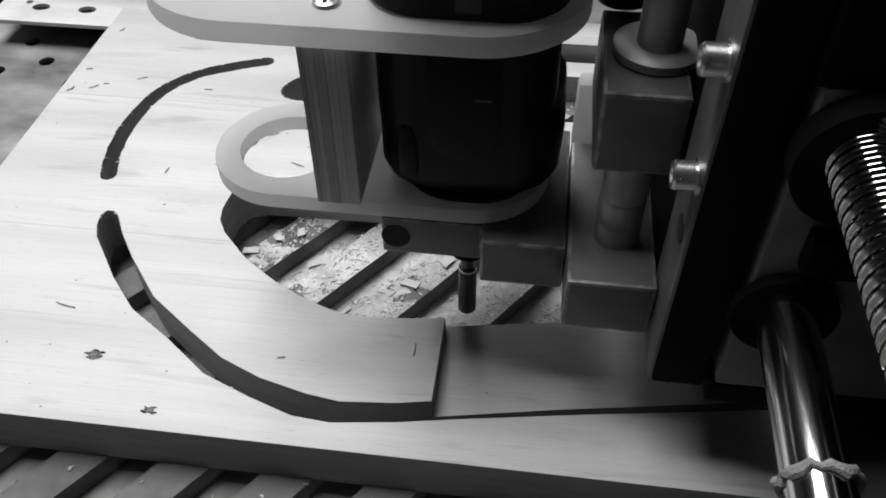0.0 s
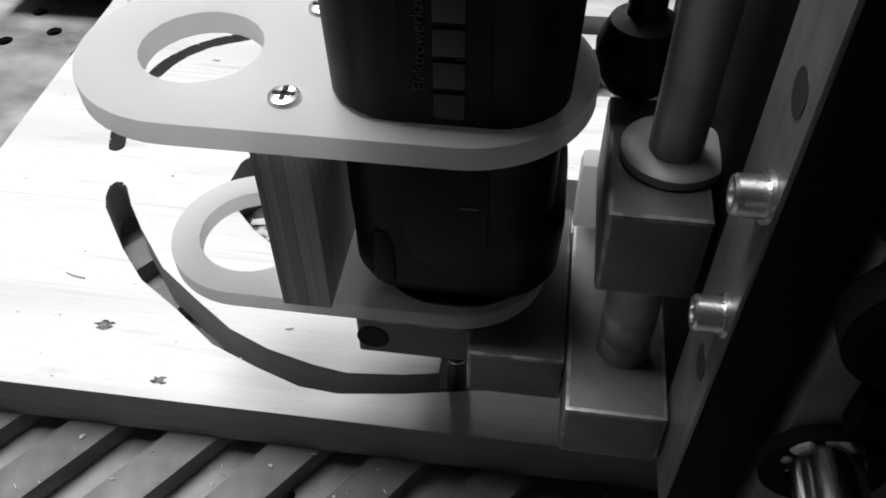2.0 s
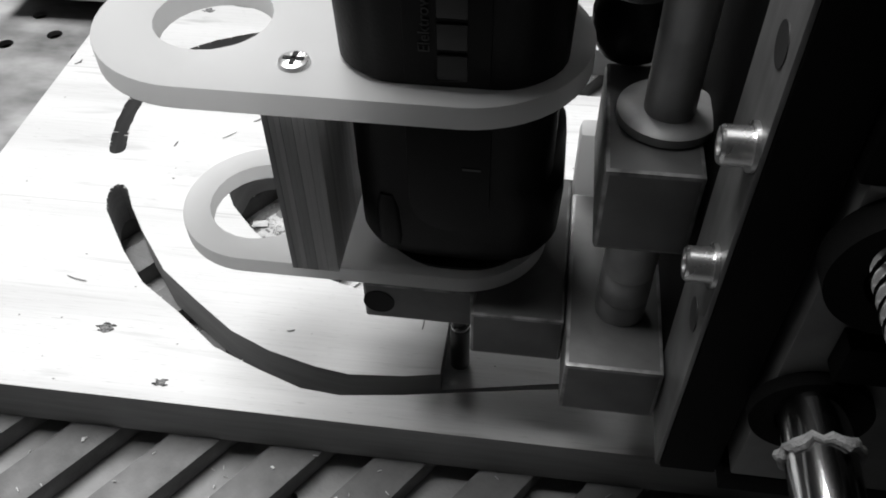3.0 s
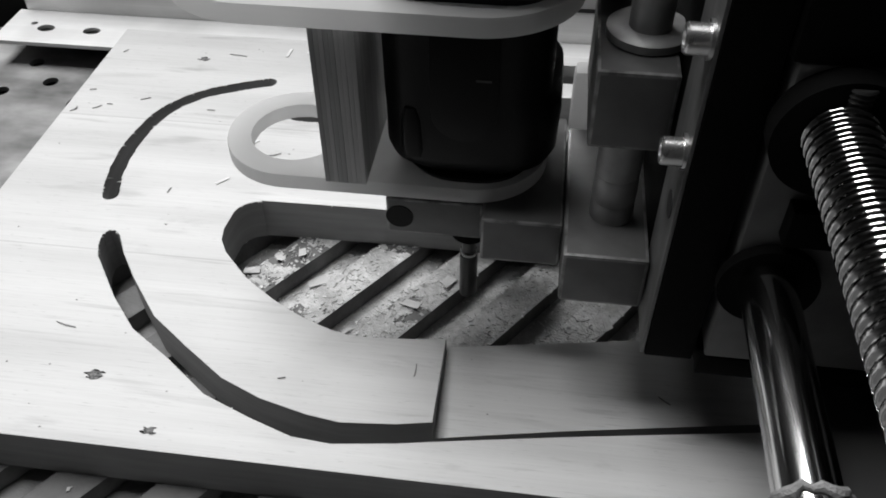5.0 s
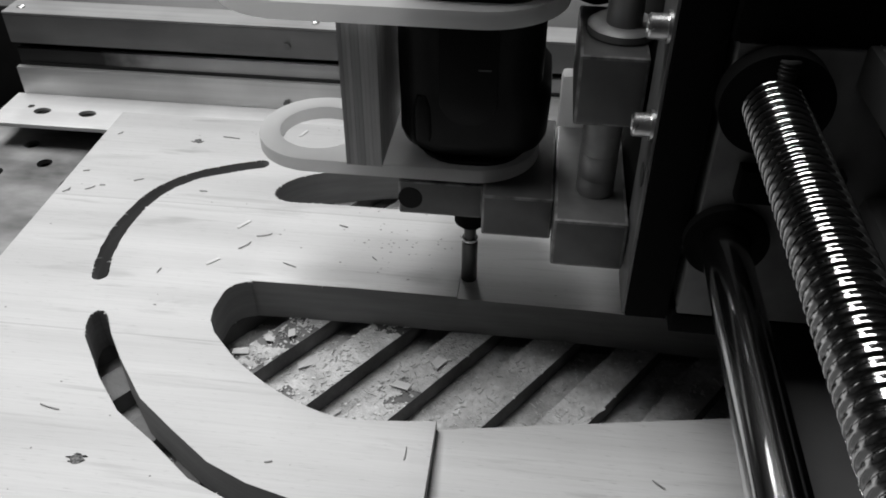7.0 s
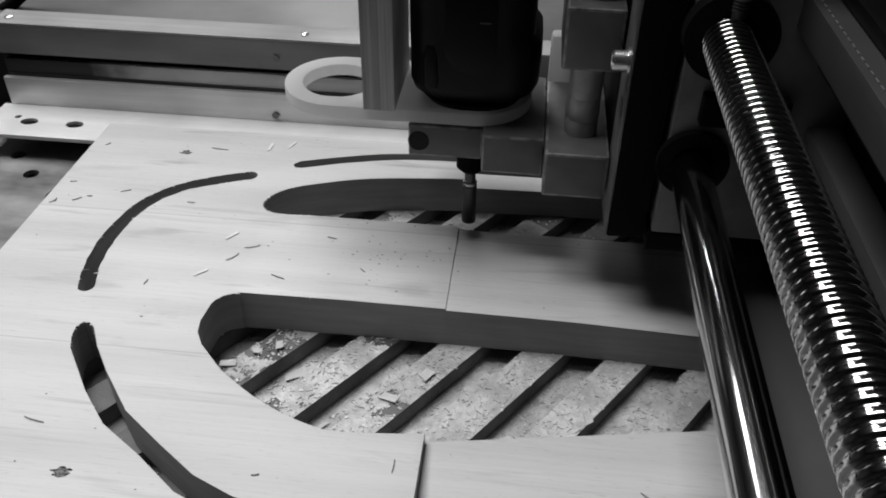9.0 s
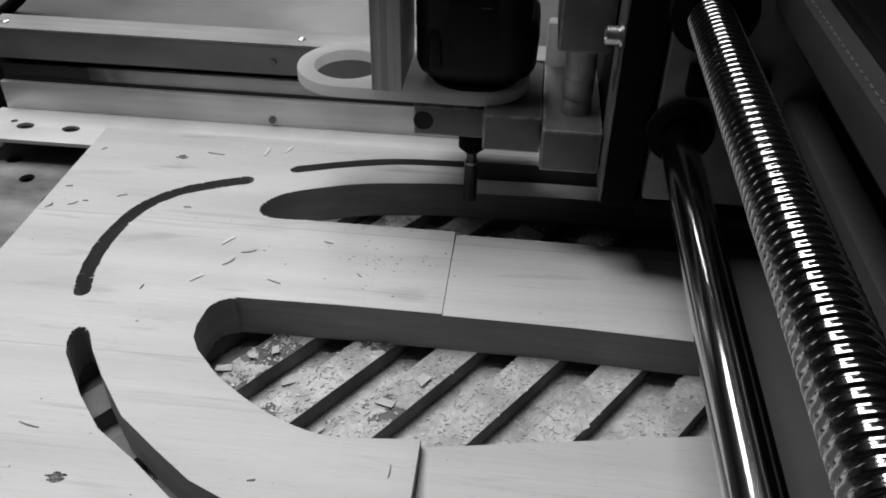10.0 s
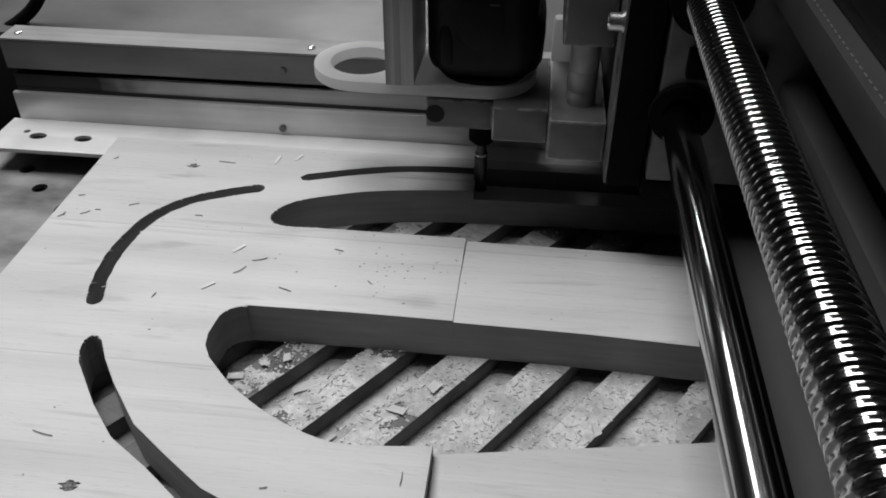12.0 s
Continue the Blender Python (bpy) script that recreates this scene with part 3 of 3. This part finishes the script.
def debris():
    g = random.Random(11)
    own = bmesh.new()

    def flake(x, y, z, lx, ly, turn, lift):
        c, s = math.cos(turn), math.sin(turn)
        pts = []
        for px, py in ((-lx, -ly), (lx, -ly * g.uniform(0.5, 1)), (lx * g.uniform(0.7, 1), ly), (-lx * g.uniform(0.6, 1), ly * g.uniform(0.6, 1))):
            pts.append((x + px * c - py * s, y + px * s + py * c, z + 0.3 + lift * g.random()))
        top = [own.verts.new(Vector((p[0], p[1], p[2] + 0.5)) * U) for p in pts]
        low = [own.verts.new(Vector(p) * U) for p in pts]
        own.faces.new(top)
        own.faces.new(low[::-1])
        for i in range(4):
            own.faces.new((low[i], low[(i + 1) % 4], top[(i + 1) % 4], top[i]))

    areas = (((-222, 160), (340, 474), 2900), ((-215, 140), (576, 650), 500), ((-330, 160), (190, 246), 50), ((-320, -90), (262, 430), 60))
    for (xa, xb), (ya, yb), count in areas:
        for _ in range(count):
            x, y = g.uniform(xa, xb), g.uniform(ya, yb)
            if g.random() < 0.25 and (noise.noise(Vector((x * 0.03, y * 0.03, 0))) < 0):
                continue
            z = BOARD_BOTTOM - 0.4 if on_slat(x, y) else BASE_TOP
            if g.random() < 0.7:
                flake(x, y, z, g.uniform(0.6, 2.6) * g.uniform(0.6, 1.2), g.uniform(0.15, 0.35), g.uniform(0, 6.3), 0.8)
            else:
                flake(x, y, z, g.uniform(0.4, 1.6), g.uniform(0.3, 1.0), g.uniform(0, 6.3), 0.6)
    ob = mesh_object("wood_dust", own, dust_chip, smooth=0)
    tagged(ob, "scattered pale wood dust and splinters on the slatted bed", "wood dust", kind="stuff")
    big = [(-188, 444, 4, 3, 1.9), (-158, 438, 8, 5, 0.5), (-101, 405, 4.5, 7, 0.25), (-80, 410, 7, 4, -0.3), (-90, 426, 6, 2.5, 0.1), (-56, 435, 6, 5, 0.9),
           (-128, 387, 10, 1.8, 0.9), (-120, 382, 6, 2.5, 0.6), (-33, 420, 6, 4, 0.7), (62, 408, 3, 7, 0.3), (18, 388, 5, 2, 1.1), (-205, 428, 6, 3, 0.2), (-172, 452, 3, 5, 0.3)]
    for i, (x, y, lx, ly, turn) in enumerate(big):
        own = bmesh.new()
        flake(0, 0, 0.2, lx, ly, 0, 2.2)
        chip = mesh_object("wood_chip", own, dust_chip, smooth=0)
        chip.matrix_basis = pose(x * U, y * U, (BOARD_BOTTOM - 0.3 if on_slat(x, y) else BASE_TOP) * U, 0, 0, math.degrees(turn))
        tagged(chip, "flat pale wood chip lying on the bed slats", "wood chip", group="chips on the bed")


def dust_layer():
    """A thin coat of sawdust on slats and base where the pockets are open above."""
    own = bmesh.new()
    d = Vector((59, 83)).normalized()
    side = Vector((d.y, -d.x))
    origin = Vector((-149, 466))
    step_a, step_b = 2.0, 26.075 / 16
    for i in range(-120, 120):
        for j in range(-80, 180):
            c = origin + d * (i * step_a) + side * (j * step_b)
            x, y = c.x + d.x * step_a / 2 + side.x * step_b / 2, c.y + d.y * step_a / 2 + side.y * step_b / 2
            if not (-222 < x < 170 and 335 < y < 476 or -215 < x < 120 and 574 < y < 655):
                continue
            thick = noise.noise(Vector((x * 0.02, y * 0.02, 3))) + 0.5 * noise.noise(Vector((x * 0.11, y * 0.11, 7)))
            if thick < (-0.14 - 0.0045 * (x + 150) + 0.16 * noise.noise(Vector((x * 0.5, y * 0.5, 1))) if j % 32 >= 16 else -0.8):
                continue
            z = (BOARD_BOTTOM - 0.4 if j % 32 >= 16 else BASE_TOP) + 0.25
            quad = [c, c + d * step_a, c + d * step_a + side * step_b, c + side * step_b]
            own.faces.new([own.verts.new((q.x * U, q.y * U, z * U)) for q in quad])
    bmesh.ops.remove_doubles(own, verts=own.verts[:], dist=0.2 * U)
    for v in own.verts:
        v.co.z += 0.35 * U * (0.5 + noise.noise(v.co * 300))
    ob = mesh_object("sawdust_layer", own, sawdust, smooth=3)
    tagged(ob, "thin uneven coat of pale sawdust on the bed", "sawdust", kind="stuff")


def specks():
    own = bmesh.new()
    g = random.Random(21)
    for _ in range(110):
        if g.random() < 0.45:
            x, y = g.gauss(-95, 26), g.gauss(528, 24)
        else:
            x, y = g.uniform(-405, 130), g.uniform(250, 705)
        lower = dome(x, y) if x > STEP_X - 2 else 0.0
        if on_hole(x, y):
            continue
        r = g.uniform(0.25, 0.8)
        a = g.uniform(0, 3)
        pts = [(x + r * k * math.cos(a + q), y + r * math.sin(a + q)) for q, k in ((0, 2.2), (1.6, 1), (3.1, 1.8), (4.7, 1))]
        own.faces.new([own.verts.new(Vector((px, py, lower + 0.25)) * U) for px, py in pts])
        own.faces.new([own.verts.new(Vector((px, py, lower + 0.05)) * U) for px, py in pts][::-1])
    ob = mesh_object("wood_crumbs", own, shaving_wood, smooth=0)
    tagged(ob, "tiny wood crumbs strewn on the board", "wood crumbs", kind="stuff")


def on_hole(x, y):
    if -225 < x < 300 and 345 < y < 472:
        return True
    if -222 < x < 300 and 574 < y < 700:
        return True
    return 260 < y < 290 and x > -150 or (x < -150 and 0.62 * (x + 310) + (y - 420) * 0.78 < 14 and 250 < y < 430 and x > -320 and 0.62 * (x + 310) + (y - 420) * 0.78 > -22)


shavings()
debris()
dust_layer()
specks()


# ---- travel of the tool ----
# seconds, sideways, along the bridge, height of the cutter's tip
TRAVEL = [(0.0, 6.2, 366.1, -9.0), (0.5, 6.4, 342.6, -11.5), (1.0, 6.4, 319.8, -13.5), (1.5, 6.0, 296.0, -14.5), (2.0, 5.2, 279.3, -15.2),
          (2.2, 4.4, 277.0, -15.3), (2.5, 3.4, 281.1, -15.2), (3.0, 3.4, 301.8, -13.5), (4.0, 3.1, 349.5, -9.5), (5.0, 2.7, 397.0, -6.0),
          (5.5, 2.4, 421.2, -4.4), (6.0, 1.6, 444.3, -2.8), (6.5, 0.9, 468.4, -1.4), (7.0, 0.4, 491.5, -0.6), (8.0, 0.5, 540.0, -1.0),
          (9.0, 0.7, 587.5, -2.6), (9.5, 0.8, 610.5, -4.4), (10.0, 0.9, 635.6, -6.6), (10.5, 0.7, 658.9, -10.0), (11.0, 0.3, 674.0, -12.4),
          (11.5, -1.2, 674.5, -12.8), (12.0, -1.8, 669.5, -11.6)]


def travel(t, k=2):
    return float(np.interp(t, [r[0] for r in TRAVEL], [r[k] for r in TRAVEL]))


# ---- bridge: shaft, screw and beam ----
PITCH = 6.28
BRIDGE_Y = 400  # the bridge turns about this place


def along(bm):
    """Moves a part from the plan into the bridge's own space."""
    bmesh.ops.translate(bm, verts=bm.verts[:], vec=(0, -BRIDGE_Y * U, 0))
    return bm


def bridge():
    b = thing("gantry_bridge", "dark gantry bridge with a steel shaft and a ball screw", "gantry")
    part("guide_shaft", along(lathe([(11.9, -260), (12.7, -258), (12.7, 900), (11.9, 902)], "y", (110.5, 0, 135), 64)), shaft_steel, b, "polished steel guide shaft")
    # beam profile: a low ledge, then two grooves with a rounded ridge between them under the top bar
    part("beam_ledge", along(box(140, 260, -300, 900, 22, 30, 1)), beam_grey, b, "dull grey ledge at the foot of the beam")
    # Groove back and lip are black, so the shade inside is painted on.
    part("beam_groove", along(box(198, 214, -300, 900, 30.3, 206, 0)), black_paint_and_shade, b)
    part("beam_ridge", along(box(176, 197.6, -300, 900, 152, 168, 5)), dark_ridge, b, "rounded grey ridge along the beam")
    part("groove_lip", along(box(172, 197.6, -300, 900, 206.4, 229.6, 2)), black_paint_and_shade, b)
    part("beam_bar", along(box(154, 240, -300, 900, 230, 252, 1.0)), dark_alu, b)
    for i in range(92):
        part("edge_mark", along(box(158.2, 158.9, 20 + 8 * i, 24.5 + 8 * i, 252.05, 252.5, 0)), alu_worn, b)
    part("beam_rib", along(box(168, 196, -300, 900, 252.3, 262, 4)), black_gloss, b)
    part("beam_cover", along(box(204, 300, -300, 900, 252.3, 275, 8)), dark_alu, b)
    # screw: a rolled thread of rounded ridges
    own = bmesh.new()
    pitch, seg = PITCH, 24
    prof = ((0.0, 13.4), (0.05, 14.1), (0.12, 14.5), (0.24, 14.65), (0.46, 14.65), (0.58, 14.5), (0.65, 14.1), (0.70, 13.4), (0.78, 13.0), (0.92, 13.0))
    rows = []
    turns = 172
    for i in range(turns * seg + 1):
        a = 2 * math.pi * i / seg
        y = -630 + pitch * i / seg
        rows.append([own.verts.new(Vector((r * math.cos(a), y + f * pitch, r * math.sin(a))) * U) for f, r in prof])
    for i in range(turns * seg):
        for k in range(len(prof)):
            if k < len(prof) - 1:
                own.faces.new((rows[i][k], rows[i][k + 1], rows[i + 1][k + 1], rows[i + 1][k]))
            elif i + seg + 1 < len(rows):
                own.faces.new((rows[i][k], rows[i + seg][0], rows[i + seg + 1][0], rows[i + 1][k]))
    screw = part("ball_screw", own, screw_steel, b, "shiny rolled ball screw", smooth=1.2)
    screw.matrix_basis = pose(114.75 * U, 0, 223.5 * U)
    # felt ring of dust on the shaft
    own = bmesh.new()
    g = random.Random(5)
    ringsn, tube = 28, 8
    grid = []
    for i in range(ringsn):
        a = 2 * math.pi * i / ringsn
        rr = 2.1 * g.uniform(0.7, 1.4)
        c = Vector((110.5 + 13.6 * math.cos(a), 168 - BRIDGE_Y + g.uniform(-1.5, 1.5), 135 + 13.6 * math.sin(a)))
        out = Vector((math.cos(a), 0, math.sin(a)))
        grid.append([own.verts.new((c + out * rr * math.cos(2 * math.pi * j / tube) + Vector((0, rr * math.sin(2 * math.pi * j / tube), 0))) * U) for j in range(tube)])
    for i in range(ringsn):
        for j in range(tube):
            own.faces.new((grid[i][j], grid[(i + 1) % ringsn][j], grid[(i + 1) % ringsn][(j + 1) % tube], grid[i][(j + 1) % tube]))
    part("dust_ring", own, felt, b, "grey felt ring of dust round the shaft")
    return b, screw


# ---- carriage: black plate, bolts and bearing face (y from the cutter) ----
def cap_screw(parent, x, y, z):
    own = lathe([(5.4, 0), (6.5, 1), (6.5, 10), (5.8, 11), (3.6, 11), (3.3, 5)], "x", (0, 0, 0), 24)
    for v in own.verts:
        v.co.x = -v.co.x
    b = part("cap_screw", own, bolt_steel, parent, "bright socket cap screw")
    b.matrix_basis = pose(x * U, y * U, z * U)
    part("washer", lathe([(8.2, 0), (8.2, 1.6)], "x", (-1.7, 0, 0), 24), bolt_steel, b)
    return b


def carriage():
    c = thing("gantry_carriage", "black gantry carriage plate with bearing face and bolts", "machine carriage")
    # Its unseen rear reach is lengthened to shade the board.
    part("side_plate", box(65, 90, -99, 170, 66, 330, 1.2), black_paint_and_shade, c)
    part("plate_face", box(63, 64.8, -98, -58, 67, 329, 0.3), alu_worn, c, "milled bare metal face")
    for z in (195, 250):
        cap_screw(c, 63, -90, z)
    # Counterbores are flat dark discs; the shade of each recess is its colour.
    for z in (283, 160):
        part("counterbore", lathe([(7, 0), (7, 0.5), (3, 0.5)][::-1], "x", (62.6, -84, z), 20), dark_alu, c)
    part("bearing_face", box(94, 200, -104, 40, 76, 250, 1.5), bearing_grey, c)
    part("top_cover", box(90.5, 230, -105, 40, 250.5, 330, 1.5), black_paint_and_shade, c)
    part("nut_flange", lathe([(27, -116), (27, -104), (15.2, -104), (15.2, -116)], "y", (115, 0, 223.5), 40), rubber, c)
    part("wiper", lathe([(23, -110), (23, -104), (13.5, -104), (13.5, -110)], "y", (110.5, 0, 135), 40), rubber, c)
    part("grease_nipple", lathe([(6, 236), (6, 240), (6.6, 241), (6, 242), (6.6, 243), (6, 244), (6.6, 245), (6, 246), (6.6, 247), (6, 248)], "z", (116, -112, 0), 20), dark_alu, c)
    part("connector", box(108, 160, -114, -104, 165, 185, 1), black_paint_and_shade, c)
    part("lower_guard", box(92, 200, -103, 30, 60, 74, 1), black_paint_and_shade, c)
    return c


def worn_edges(ob):
    """The narrow rounded edges of a machined block are rubbed bright."""
    ob.data.materials.append(rubbed_edge)
    ob.data.polygons.foreach_set("material_index", [0 if max(abs(c) for c in p.normal) > 0.99 else 1 for p in ob.data.polygons])


# ---- router spindle on its slide (height from the cutter's tip) ----
def spindle():
    s = thing("router_spindle", "black router spindle clamped in grey blocks with milky plates", "router")
    # cutter and collet
    cutter = part("cutter", lathe([(1, 0), (6, 0), (6, 36), (4.6, 37), (4.6, 52)], "z", (-40, 4, 0), 24), carbide, s, "dark steel cutter")
    part("collar_ring", lathe([(4.7, 37.2), (5.9, 37.6), (5.9, 39.6), (4.7, 40)], "z", (-40, 4, 0), 24), bolt_steel, cutter, "bright narrow ring")
    part("collet_nut", lathe([(5.3, 48), (8, 50), (12, 54), (12, 70), (10, 72), (10, 86)], "z", (-40, 6, 0), 24), rubber, s)
    # clamp blocks
    # Runs back out of view so that it shades the back of the board.
    part("clamp_block", box(-86.5, -29.3, -30, 90, 82, 108.5, 1.6), cast_grey, s)
    # Flat black disc on the face, coloured like a shaded bore.
    part("clamp_hole", lathe([(8.2, -30.5), (8.2, -29.9)], "y", (-78.5, 0, 95), 24), hole_dark, s)
    part("clamp_tab", box(-29, 16.7, -46, 58, 81, 112, 1.6), cast_grey, s)
    part("bearing_block", box(17, 62, -75, 40, 83, 118, 2.0), cast_grey, s)
    # Added out of sight behind the motor, only to shade the board.
    part("hidden_shade_tab", box(-29, 2, 58.3, 90, 81, 108, 1.6), cast_grey, s)
    part("rear_post", box(29, 42, 64, 72, 104.3, 180, 1.5), dark_alu, s)
    # Added out of sight behind the bracket to keep light off the board.
    part("rear_block", box(26, 64, 40.5, 100, 83, 104, 2.0), cast_grey, s)
    part("upper_block", box(23, 62.5, -50, 24, 170, 214, 2.0), cast_grey, s)
    part("slide_shaft", lathe([(11.8, 118), (11.8, 128), (11.2, 130), (11.8, 131), (11.8, 146), (11.3, 147), (11.8, 149), (11.8, 170.5)], "z", (42, -38, 0), 32),
         zshaft_steel, s, "greasy steel slide shaft")
    part("upper_shaft", lathe([(10.5, 214), (10.5, 256), (10.2, 257), (10.5, 259), (10.5, 360)], "z", (48, -16, 0), 32), zshaft_steel, s, "greasy steel slide shaft")
    part("shaft_collar", lathe([(19, 213.6), (21, 215), (21, 219), (18, 221), (11, 221)], "z", (48, -14, 0), 36), zshaft_steel, s)
    part("cable_gland", lathe([(6, 214), (14, 218), (18, 226), (18.5, 238), (14, 248), (8, 251), (8, 262), (3, 264)], "z", (33, 30, 0), 20), black_plastic, s, "black rubber cable gland")
    part("rear_bracket", box(17.5, 40, 47, 62, 104.3, 153, 4), frosted, s, "milky plastic bracket behind the motor")

    for ob in s.children:
        if ob.name.split(".")[0] in ("clamp_block", "clamp_tab", "bearing_block", "upper_block", "rear_block"):
            worn_edges(ob)

    # plates
    def stadium(z0, z1, xa, xb, y, r, hole):
        rim = arc(xa, y, r, 90, 270, 24) + arc(xb, y, r, -90, 90, 24)
        return prism([rim, arc(xa, y, hole, 0, 345, 23)], z0, z1, 0.8)

    part("lower_plate", stadium(112.4, 122, -147, -38, 10, 43, 28.5), frosted, s, "milky plastic plate with a round opening")
    part("upper_plate", stadium(222.6, 233.5, -151, -36, 10.6, 53, 26.5), frosted, s, "milky plastic plate with a round opening")
    spacer = part("wood_spacer", box(-118.6, -96.0, -34, 40, 122.6, 222.0, 0.3), ply, s, "laminated wood spacer block")
    for i in range(9):
        x = -119 + 23.5 * i / 9
        part("ply_layer", box(x, x + 2.58, -36 + 0.15 * (i % 2), 42, 122.2, 222.4, 0.12), ply, spacer)
    for y in (-21, 45):
        h = part("plate_screw", lathe([(7.0, 233.5), (6.4, 235.4), (5.2, 236.0), (1.0, 236.0)], "z", (-106, y, 0), 20), bolt_steel, s, "cross-head screw")
        part("cross_slot", box(-110.5, -101.5, y - 0.9, y + 0.9, 235.9, 236.5, 0, box(-106.9, -105.1, y - 4.5, y + 4.5, 235.9, 236.5, 0)), hole_dark, h)

    # motor body: rounded sections, one above another
    def loft(sections, n=7):
        own = bmesh.new()
        rings = [[own.verts.new(Vector((x, y, z)) * U) for x, y in rounded_box_outline(x0, x1, y0, y1, r, n)] for z, x0, x1, y0, y1, r in sections]
        for a, b in zip(rings, rings[1:]):
            for i in range(len(a)):
                own.faces.new((a[i], a[(i + 1) % len(a)], b[(i + 1) % len(a)], b[i]))
        own.faces.new(rings[0])
        own.faces.new(rings[-1])
        return own

    part("neck", loft([(122, -76, -4, -27, 44, 30), (126, -78, -2, -29, 46, 30), (127, -80, 0, -27, 48, 28)]), black_plastic, s)
    part("lower_housing", loft([(127.2, -79, 0, -24, 50, 26), (133, -85, 6, -28, 54, 24), (140, -87, 9, -30, 56, 24), (164, -87, 10, -30, 58, 24), (172, -87, 9, -30, 58, 22),
                                (178, -87, 4, -30, 58, 22), (222.4, -87, 4, -31, 60, 22)]), black_plastic, s, "black plastic gear housing")
    part("upper_housing", loft([(233.7, -86, 2, -30, 64, 24), (236, -90, 6, -31, 66, 26), (420, -96, 12, -31, 74, 26)]), black_plastic, s, "black plastic motor housing")
    # front panel with a rounded foot
    rim = [(-59, 224)] + [(x, z) for x, z in arc(-41, 172, 18, 180, 360, 12)] + [(-23, 224)]
    own = prism([rim], 0, 1.6, 0.4)
    for v in own.verts:
        v.co = Vector((v.co.x, -30.2 * U - v.co.z, v.co.y))
    part("front_panel", own, black_gloss, s)
    part("side_grip", loft([(140, -74, -64, -30.3, -26, 2), (146, -75, -63, -31.2, -26, 3), (164, -75, -64, -31.2, -26, 3), (172, -73, -66, -30.2, -26, 2)], 3), black_plastic, s)
    part("label_strip", box(-58, -24, -32.4, -31.2, 236, 420, 0.5), black_gloss, s, "glossy black label strip")
    # brand marking as a plain block, small writing as bars
    for i in range(5):
        part("brand_mark", box(-45, -33, -33.2, -32.5, 239 + 13.5 * i, 250.5 + 13.5 * i, 0.8), grey_print, s, "faint grey marking block")
    data = bpy.data.curves.new("small_print", "FONT")
    data.body, data.size, data.extrude = "Elektrowerkzeuge", 6.6 * U, 0.15 * U
    data.materials.append(grey_print)
    words = new("small_print", data)
    words.parent = s
    words.matrix_basis = Matrix(((0, -1, 0, -47.6 * U), (0, 0, -1, -32.9 * U), (1, 0, 0, 251 * U), (0, 0, 0, 1)))
    tagged(words, label="small line of grey print")
    part("latch_mark", box(-35, -27, -32.2, -31.9, 192, 193.2, 0), grey_print, s)
    return s


bridge_ob, screw_ob = bridge()
carriage_ob = carriage()
spindle_ob = spindle()


# ---- movement ----
def motions():
    # the bridge's turn, tilt and sideways drift are fitted to the camera's view
    walk(bridge_ob, [(r[0], pose((r[1] - 0.0143 * (r[2] - BRIDGE_Y)) * U, BRIDGE_Y * U, 0, -1.70, 0, -0.82)) for r in TRAVEL])
    walk(carriage_ob, [(r[0], pose(r[1] * U, r[2] * U, 0)) for r in TRAVEL])
    walk(spindle_ob, [(r[0], pose(r[1] * U, r[2] * U, r[3] * U)) for r in TRAVEL])
    rows = []
    for i in range(721):
        t = i / 60
        rows.append((t, pose(114.75 * U, 0, 223.5 * U, 0, -360 * travel(t) / PITCH, 0)))
    walk(screw_ob, rows)


motions()
